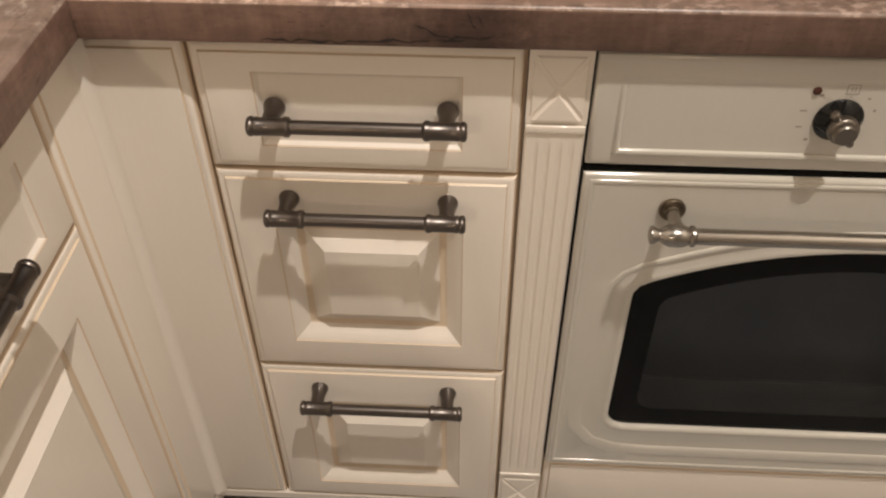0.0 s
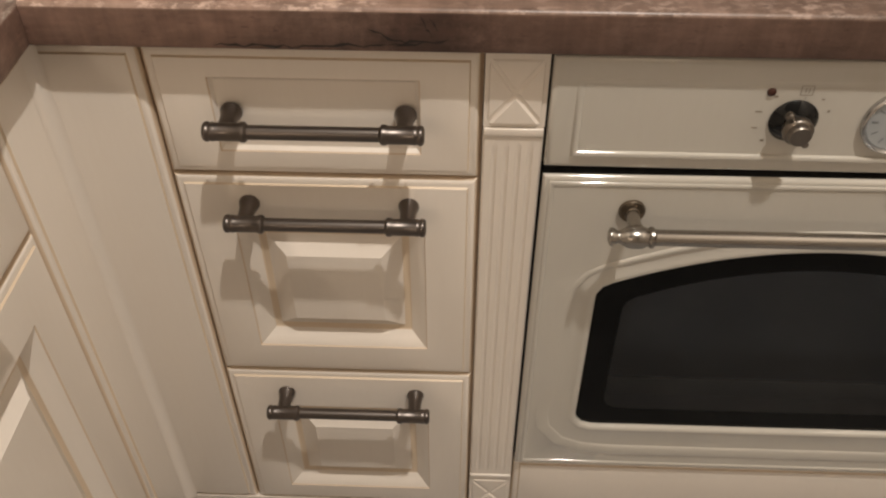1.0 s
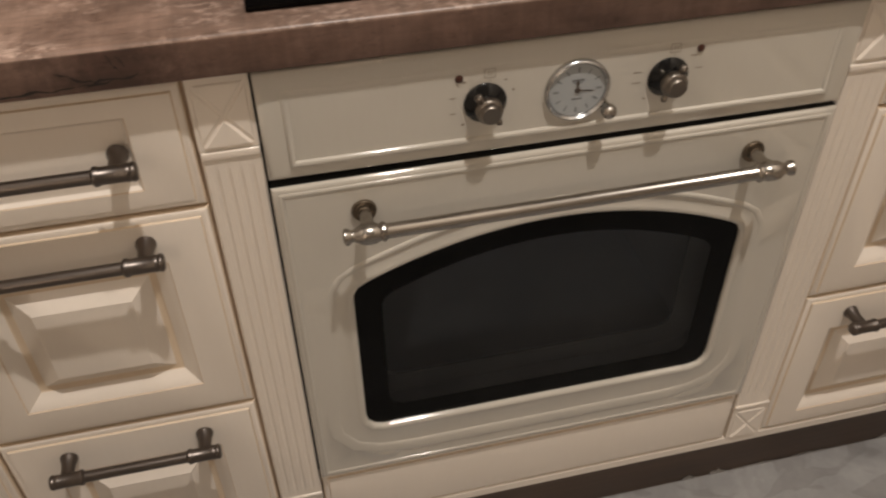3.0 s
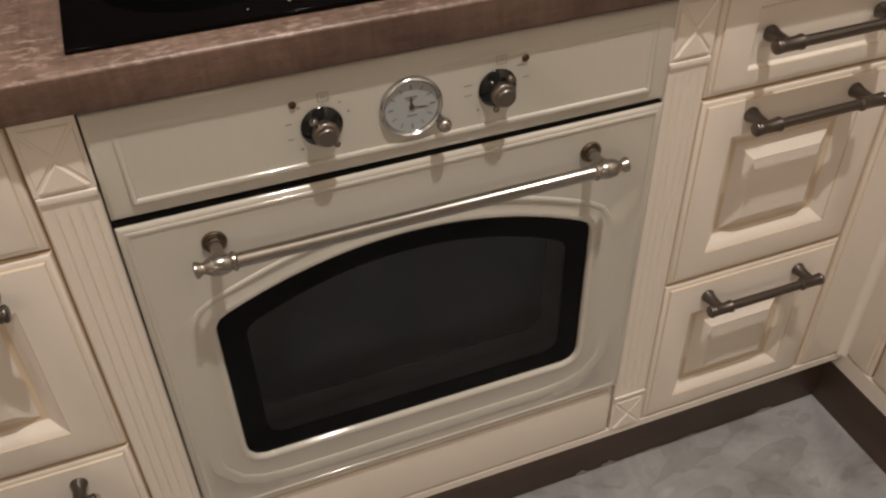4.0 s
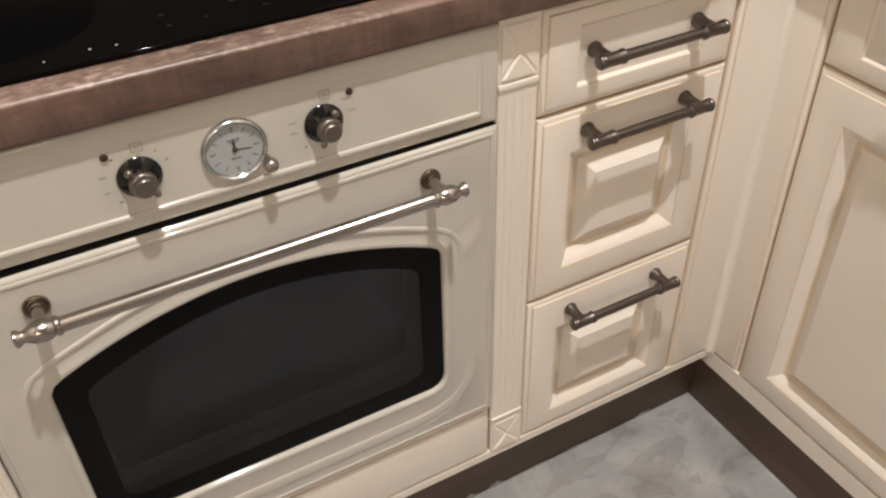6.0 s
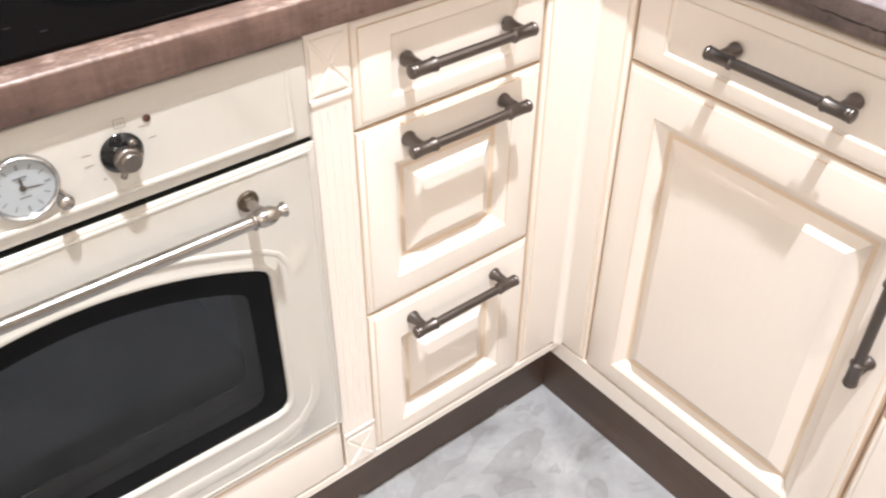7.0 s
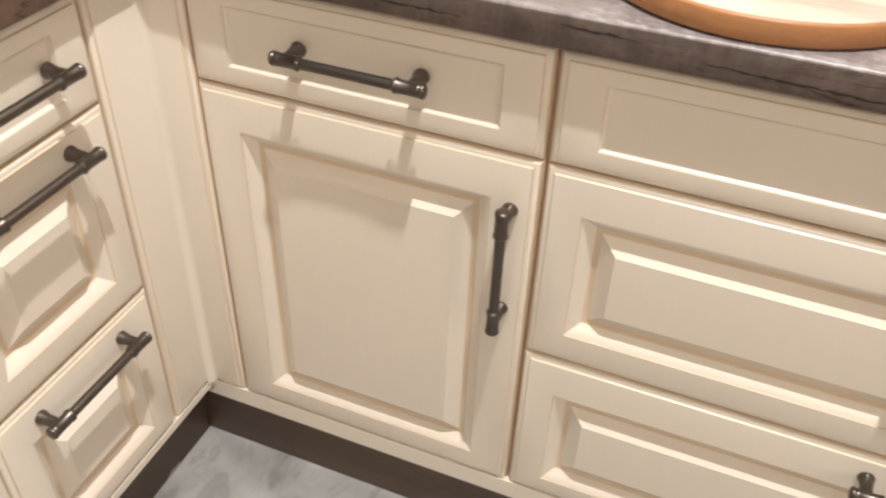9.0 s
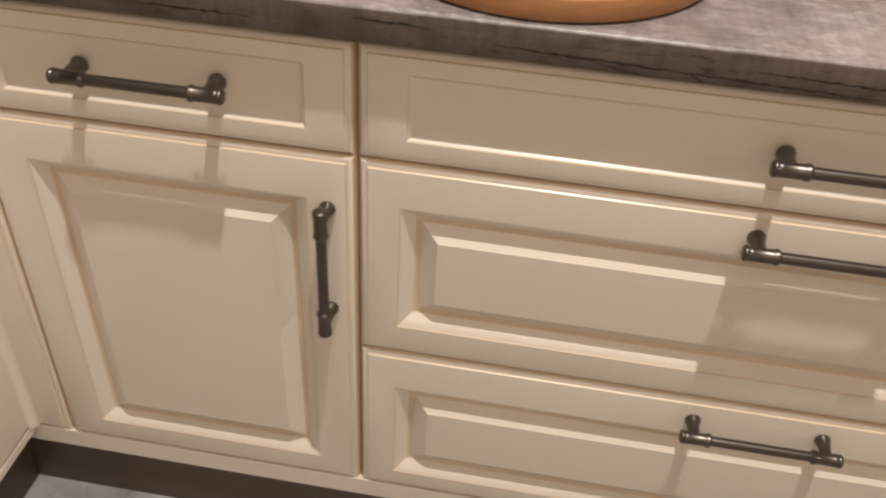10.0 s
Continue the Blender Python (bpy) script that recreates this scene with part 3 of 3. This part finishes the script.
def slab_front(x0, x1, z0, z1, y, ridge=None):
    prof = [(0, 0.02), (0, 0.004), (0.001, 0.0018), (0.003, 0.0005), (0.006, 0.0)]
    if ridge:
        i = ridge
        prof += bead(i, 0.0032, 0.0034)
    bm = bmesh.new()
    loops = [rect_loop(x0, x1, z0, z1, i, y + d, *((0.008, 0.006) if ridge and i >= ridge else ())) for i, d in prof]
    for lp, (i, d) in zip(loops, prof):
        if d < 0:      # the raised line is low along the top
            lp[2], lp[3] = (lp[2][0], y, lp[2][2]), (lp[3][0], y, lp[3][2])
    vs = loops_face(bm, loops, [0] * (len(prof) - 1))
    bm.faces.new(vs[0][::-1])
    return bm


bm = slab_front(0.001, 0.595, 0.7425, 0.856, FY, 0.0135)
for v in bm.verts:
    if v.co.z < 0.765 and v.co.x > 0.5:
        v.co.z -= 0.0014
panel = part("control_panel", bm, ENAMEL, oven, "glossy ivory control panel with raised border", smooth=50)


def rounded(points, steps=8):
    """A closed outline from corners (x, z, radius)."""
    out, n = [], len(points)
    for i, (x, z, r) in enumerate(points):
        if r <= 0:
            out.append(Vector((x, z)))
            continue
        p = Vector((x, z))
        a = (Vector(points[i - 1][:2]) - p).normalized()
        b = (Vector(points[(i + 1) % n][:2]) - p).normalized()
        for k in range(steps + 1):
            u = k / steps
            out.append(((p + a * r) * (1 - u) ** 2) + p * (2 * u * (1 - u)) + (p + b * r) * u ** 2)
    return out


def resample(points, n):
    total = [0.0]
    for a, b in zip(points, points[1:] + points[:1]):
        total.append(total[-1] + (b - a).length)
    out, k = [], 0
    for i in range(n):
        d = total[-1] * i / n
        while total[k + 1] < d:
            k += 1
        a, b = points[k], points[(k + 1) % len(points)]
        out.append(a.lerp(b, (d - total[k]) / max(1e-9, total[k + 1] - total[k])))
    return out


def grown(points, d):
    out, n = [], len(points)
    for i, p in enumerate(points):
        t = points[(i + 1) % n] - points[i - 1]
        out.append(p + Vector((t.y, -t.x)).normalized() * d)
    return out


WX0, WX1, WZ0, WZ1, ARCH = 0.068, 0.519, 0.350, 0.588, 0.056


def window_outline(d, n=120):
    x0, x1, z0, z1 = WX0 + d, WX1 - d, WZ0 + d, WZ1 - d * 0.75
    bow = [(x1 - (x1 - x0) * k / 24, z1 + (ARCH - d * 0.2) * (1 - (2 * k / 24 - 1) ** 2), 0) for k in range(1, 24)]
    return resample(rounded([(x0, z0, 0.024), (x1, z0, 0.024), (x1, z1, 0.014)] + bow + [(x0, z1, 0.014)]), n)


OUTLINE = window_outline(0.0)


def at_depth(points, y):
    return [(p.x, y, p.y) for p in points]


def to_rect(points, x0, x1, z0, z1):
    """The same number of points on a rectangle, met by rays from the middle."""
    c = Vector(((x0 + x1) / 2, (z0 + z1) / 2))
    out = []
    for p in points:
        d = p - c
        k = min((x1 - x0) / 2 / max(1e-9, abs(d.x)), (z1 - z0) / 2 / max(1e-9, abs(d.y)))
        out.append(c + d * k)
    for corner in (Vector((x, z)) for x in (x0, x1) for z in (z0, z1)):
        out[min(range(len(out)), key=lambda i: (out[i] - corner).length)] = corner
    return out


DZ0, DZ1 = 0.2635, 0.7325
prof = [(0.0, 0.008), (0.0, 0.0012), (0.0015, -0.0012), (0.004, -0.0024), (0.008, -0.0016), (0.012, 0.0), (0.0250, 0.0), *bead(0.0255, 0.0050, 0.0024)]


def evened(values, reach=4):
    n = len(values)
    return [sum(values[(i + k) % n] for k in range(-reach, reach + 1)) / (2 * reach + 1) for i in range(n)]


NORMALS = [q - p for p, q in zip(OUTLINE, grown(OUTLINE, 1.0))]
SPREAD = evened([1.5 - 0.8 * min(1.0, max(0.0, (p.y - WZ0) / (WZ1 - WZ0))) + 0.6 * max(0.0, -q.y) for p, q in zip(OUTLINE, NORMALS)])
FADE = evened([min(1.0, max(0.0, 1.9 - 2.2 * abs(q.x))) for q in NORMALS], 3)      # the embossed line dies away along the sides


def swelling(d):
    """Outline grown by d near the window, and past that wider below than above."""
    return [p + q * (d if d < 0.013 else 0.013 + (d - 0.013) * f) for p, q, f in zip(OUTLINE, NORMALS, SPREAD)]


loops = [[(p.x, FY + (y * f if d > 0.02 else y), p.y) for p, f in zip(swelling(d), FADE)] for d, y in prof]
edge_prof = [*reversed(bead(0.0062, 0.0026, 0.0013)), (0.0045, 0.0), (0.0026, 0.0006), (0.001, 0.002), (0.0, 0.004), (0.0, 0.02)]
wide = swelling(0.037)
loops += [at_depth(to_rect(wide, 0.001 + i, 0.595 - i, DZ0 + i, DZ1 - i), FY + y) for i, y in edge_prof]
bm = bmesh.new()
# the door hangs a little askew: its top rises to one side
loops = [[(x, y, z + 0.0026 * x / 0.596 * max(0.0, (z - 0.66) / (DZ1 - 0.66))) for x, y, z in lp] for lp in loops]
loops_face(bm, loops, [0] * (len(loops) - 2) + [1], cap=False)
oven_door = part("oven_door", bm, [ENAMEL, BLACK_MATT], oven, "glossy ivory enamel oven door with embossed arch", smooth=50)

inner = window_outline(0.030)
bm = bmesh.new()
loops_face(bm, [at_depth(grown(OUTLINE, 0.001), FY + 0.004), at_depth(inner, FY + 0.0041)], [0], cap=False)
part("window_border", bm, BLACK_GLOSS, oven_door, "black printed border of the window")
bm = bmesh.new()
bm.faces.new([bm.verts.new(p) for p in at_depth(window_outline(0.0295), FY + 0.0044)])
part("window_pane", bm, GLASS, oven_door, "smoked oven glass", smooth=None)
bm = bmesh.new()
cav = [rect_loop(0.075, 0.52, 0.345, 0.655, 0, y) for y in (0.047, 0.40)]
loops_face(bm, cav, [0])
part("cavity", bm, CAVITY, oven, "oven cavity coloured for a cool reflection in the glass")
bm = bmesh.new()
loops_face(bm, [at_depth(OUTLINE, 0.006), at_depth(OUTLINE, 0.044), at_depth(window_outline(0.030), 0.0441), at_depth(window_outline(0.031), 0.047)], [0, 0, 0], cap=False)
part("cavity_mouth", bm, MOUTH, oven, "dark frame of the oven mouth behind the glass")
bm = bmesh.new()
add_box(bm, 0.004, 0.592, 0.012, 0.03, 0.7335, 0.7415)
add_box(bm, -0.002, 0.598, 0.0135, 0.5, 0.656, 0.860)
add_box(bm, -0.002, 0.074, 0.0135, 0.5, 0.256, 0.656)
add_box(bm, 0.521, 0.598, 0.0135, 0.5, 0.256, 0.656)
add_box(bm, 0.074, 0.521, 0.0135, 0.5, 0.256, 0.344)
part("oven_body", bm, BLACK_MATT, oven, "black gap and body behind the door")

# oven handle with turned ends
bm = bmesh.new()
HX0, HX1, HZ, HOUT = 0.087, 0.506, 0.694, 0.038
half = [(0.0, -0.026), (0.005, -0.026), (0.0085, -0.0245), (0.0085, -0.0215), (0.0060, -0.018), (0.0060, -0.016), (0.0078, -0.013), (0.0102, -0.008), (0.0108, -0.002),
        (0.0106, 0.004), (0.0092, 0.008), (0.0082, 0.010), (0.0100, 0.012), (0.0100, 0.0145), (0.0082, 0.016), (0.0076, 0.017)]
full = [(r, HX0 + z) for r, z in half] + [(r, HX1 - z) for r, z in reversed(half)]
add_lathe(bm, full, Matrix.Translation((0, FY - HOUT, HZ)) @ ALONG_X, 24)
for hx in (HX0, HX1):
    add_lathe(bm, [(0.0066, 0.004), (0.0062, 0.014), (0.0062, 0.022), (0.0085, 0.029), (0.0085, HOUT - 0.006)], Matrix.Translation((hx, FY, HZ)) @ OUT, 24)
oven_handle = part("oven_handle", bm, NICKEL, oven_door, "aged nickel bar handle with turned ends")
for hx in (HX0, HX1):       # dished rosette with a thin raised rim
    bm = add_lathe(bmesh.new(), [(0.0124, 0.0), (0.0128, 0.0022), (0.0120, 0.0038), (0.0108, 0.0034), (0.0090, 0.0022), (0.0078, 0.0028), (0.0074, 0.0062), (0.0060, 0.0075), (0.0, 0.0075)],
                   Matrix.Translation((hx, FY, HZ)) @ OUT, 28)
    part("rosette", bm, ROSETTE, oven_handle, "dark dished handle rosette")


def knob(x, z, turn):
    base = Matrix.Translation((x, FY, z)) @ OUT
    bm = bmesh.new()
    add_lathe(bm, [(0.0206, 0.0), (0.0208, 0.0015), (0.0198, 0.0028), (0.0158, 0.006), (0.0120, 0.0085), (0.010, 0.0095), (0.0, 0.0095)], base, 32)
    rose = part("knob_base", bm, BLACK_ENAMEL, oven, "glossy black dished knob base")
    bm = bmesh.new()
    add_lathe(bm, [(0.0085, 0.005), (0.0090, 0.009), (0.0118, 0.0105), (0.0128, 0.013), (0.0128, 0.0185), (0.0120, 0.0198), (0.0104, 0.0205), (0.0100, 0.0240), (0.0088, 0.0256), (0.0, 0.0262)], base, 28)
    for k, size in ((turn, 0.0042), (turn + 180, 0.0032)):
        d = base @ Matrix.Rotation(radians(k), 4, "Z") @ Matrix.Translation((0.0115, 0, 0.015)) @ Matrix.Rotation(radians(90), 4, "Y")
        add_lathe(bm, [(size * 0.7, 0.0), (size * 0.75, 0.003), (size, 0.0045), (size, 0.007), (size * 0.7, 0.0085), (0.0, 0.009)], d, 12)
    part("knob_grip", bm, KNOB, rose, "dark aged nickel turning grip")


knob(0.2085, 0.7985, 125)
knob(0.3905, 0.8000, 65)

CX, CZ, CR = 0.2985, 0.7995, 0.0325
base = Matrix.Translation((CX, FY, CZ)) @ OUT
bm = add_lathe(bmesh.new(), [(CR, 0.0), (CR, 0.003), (CR - 0.001, 0.005), (CR - 0.0025, 0.0058), (CR - 0.0032, 0.005), (CR - 0.0050, 0.0024), (CR - 0.0050, 0.0)], base, 48)
clock = part("clock_bezel", bm, CHROME, oven, "round chrome clock bezel")
part("clock_dial", add_lathe(bmesh.new(), [(CR - 0.0048, 0.0005), (CR - 0.0048, 0.0022), (0.0, 0.0022)], base, 48), DIAL, clock, "pale grey clock dial")
bm = bmesh.new()
for k in range(12):
    m = base @ Matrix.Rotation(radians(30 * k), 4, "Z") @ Matrix.Translation((0.0215, 0, 0.0024))
    w = 0.0007 if k % 3 else 0.0011
    for v in [m]:
        q = [bm.verts.new(v @ Vector(c)) for c in ((-0.0028, -w, 0), (0.0028, -w, 0), (0.0028, w, 0), (-0.0028, w, 0))]
        bm.faces.new(q)
part("hour_marks", bm, material("dial_grey_marks", (0.17, 0.18, 0.185), 0.5), clock)
bm = bmesh.new()        # unreadable printing on the dial, as bars
for bx, bz, bl, bw in ((0.0, 0.0105, 0.0062, 0.0011), (0.0, 0.0078, 0.0044, 0.0007), (0.0, -0.0095, 0.0052, 0.0009)):
    bm.faces.new([bm.verts.new(base @ Vector((x, z, 0.0023))) for x, z in ((bx - bl, bz - bw), (bx + bl, bz - bw), (bx + bl, bz + bw), (bx - bl, bz + bw))])
part("dial_print", bm, material("dial_print_grey", (0.15, 0.155, 0.16), 0.5), clock)
bm = bmesh.new()
for ang, ln, w in ((92, 0.012, 0.0013), (-8, 0.019, 0.0007)):
    m = base @ Matrix.Rotation(radians(ang), 4, "Z") @ Matrix.Translation((0, 0, 0.0028))
    q = [bm.verts.new(m @ Vector(c)) for c in ((-0.003, -w, 0), (ln * 0.7, -w, 0), (ln, 0, 0), (ln * 0.7, w, 0), (-0.003, w, 0))]
    bm.faces.new(q)
add_lathe(bm, [(0.0028, 0.0022), (0.0028, 0.0034), (0.0, 0.0036)], base, 14)
part("clock_hands", bm, INK, clock, "dark clock hands")
bm = add_lathe(bmesh.new(), [(0.0045, 0.0), (0.0045, 0.010), (0.0070, 0.012), (0.0076, 0.016), (0.0066, 0.020), (0.0040, 0.0225), (0.0, 0.0232)],
               Matrix.Translation((CX + 0.0285, FY, CZ - 0.0195)) @ OUT, 20)
part("clock_button", bm, NICKEL, clock, "small nickel setting button")

for dx in (0.1835, 0.4205):
    bm = add_lathe(bmesh.new(), [(0.0038, 0.0), (0.0038, 0.001), (0.0027, 0.0020), (0.0, 0.0024)], Matrix.Translation((dx, FY, 0.8265)) @ OUT, 18)
    part("indicator_lamp", bm, RED, oven, "small dark red indicator lens")


def prints(cx, cz, marks):
    """Printed signs round a knob, as bars on the panel."""
    for ang, r, ln, w in marks:
        bm = bmesh.new()
        x, z = cx + r * math.cos(radians(ang)), cz + r * math.sin(radians(ang))
        bm.faces.new([bm.verts.new(v) for v in ((x - ln, FY - 0.0003, z - w), (x + ln, FY - 0.0003, z - w), (x + ln, FY - 0.0003, z + w), (x - ln, FY - 0.0003, z + w))])
        part("printed_sign", bm, FAINT, panel, smooth=None)
    bm = bmesh.new()      # small framed sign above the knob
    ix, iz = cx + 0.004, cz + 0.030
    ring = [[bm.verts.new((ix + sx * a, FY - 0.0003, iz + sz * h)) for sx, sz in ((-1, -1), (1, -1), (1, 1), (-1, 1))] for a, h in ((0.0054, 0.0049), (0.0046, 0.0041))]
    for k in range(4):
        bm.faces.new((ring[0][k], ring[0][(k + 1) % 4], ring[1][(k + 1) % 4], ring[1][k]))
    for sx in (-0.0012, 0.0016):
        q = [(ix + sx - 0.0005, iz - 0.0022), (ix + sx + 0.0005, iz - 0.0022), (ix + sx + 0.0005, iz + 0.0022), (ix + sx - 0.0005, iz + 0.0022)]
        bm.faces.new([bm.verts.new((x, FY - 0.0003, z)) for x, z in q])
    q = [(ix - 0.0004, iz - 0.0082), (ix + 0.0004, iz - 0.0082), (ix + 0.0004, iz - 0.0062), (ix - 0.0004, iz - 0.0062)]
    bm.faces.new([bm.verts.new((x, FY - 0.0003, z)) for x, z in q])
    part("printed_sign", bm, SIGN, panel, smooth=None)


prints(0.2085, 0.7985, [(165, 0.032, 0.0030, 0.0006), (195, 0.032, 0.0026, 0.0006), (225, 0.030, 0.0016, 0.0012), (130, 0.031, 0.0016, 0.0010), (20, 0.029, 0.0012, 0.0012), (48, 0.029, 0.0014, 0.0008)])
prints(0.3905, 0.8000, [(165, 0.033, 0.0042, 0.0005), (185, 0.032, 0.0042, 0.0005), (225, 0.030, 0.0014, 0.0010), (40, 0.031, 0.0030, 0.0006), (10, 0.032, 0.0036, 0.0005)])

# ---- round board on the worktop ----
bm = bmesh.new()
BR, BH = 0.185, 0.026
add_lathe(bm, [(BR - 0.006, 0.0), (BR - 0.002, 0.002), (BR, 0.006), (BR, BH - 0.003), (BR - 0.001, BH - 0.001), (BR - 0.003, BH)], Matrix(), 96)
board = thing("serving_board", "round wooden serving board lying on the worktop", "board", pose(1.212, -0.690, TOP1 + 0.0005))
part("rim", bm, BOARD, board, "orange-brown wooden rim")
part("board_face", add_lathe(bmesh.new(), [(BR - 0.003, BH + 0.0002), (BR - 0.006, BH + 0.0012), (0.0, BH + 0.0012)], Matrix(), 96), BOARD_TOP, board, "pale worn wooden face")
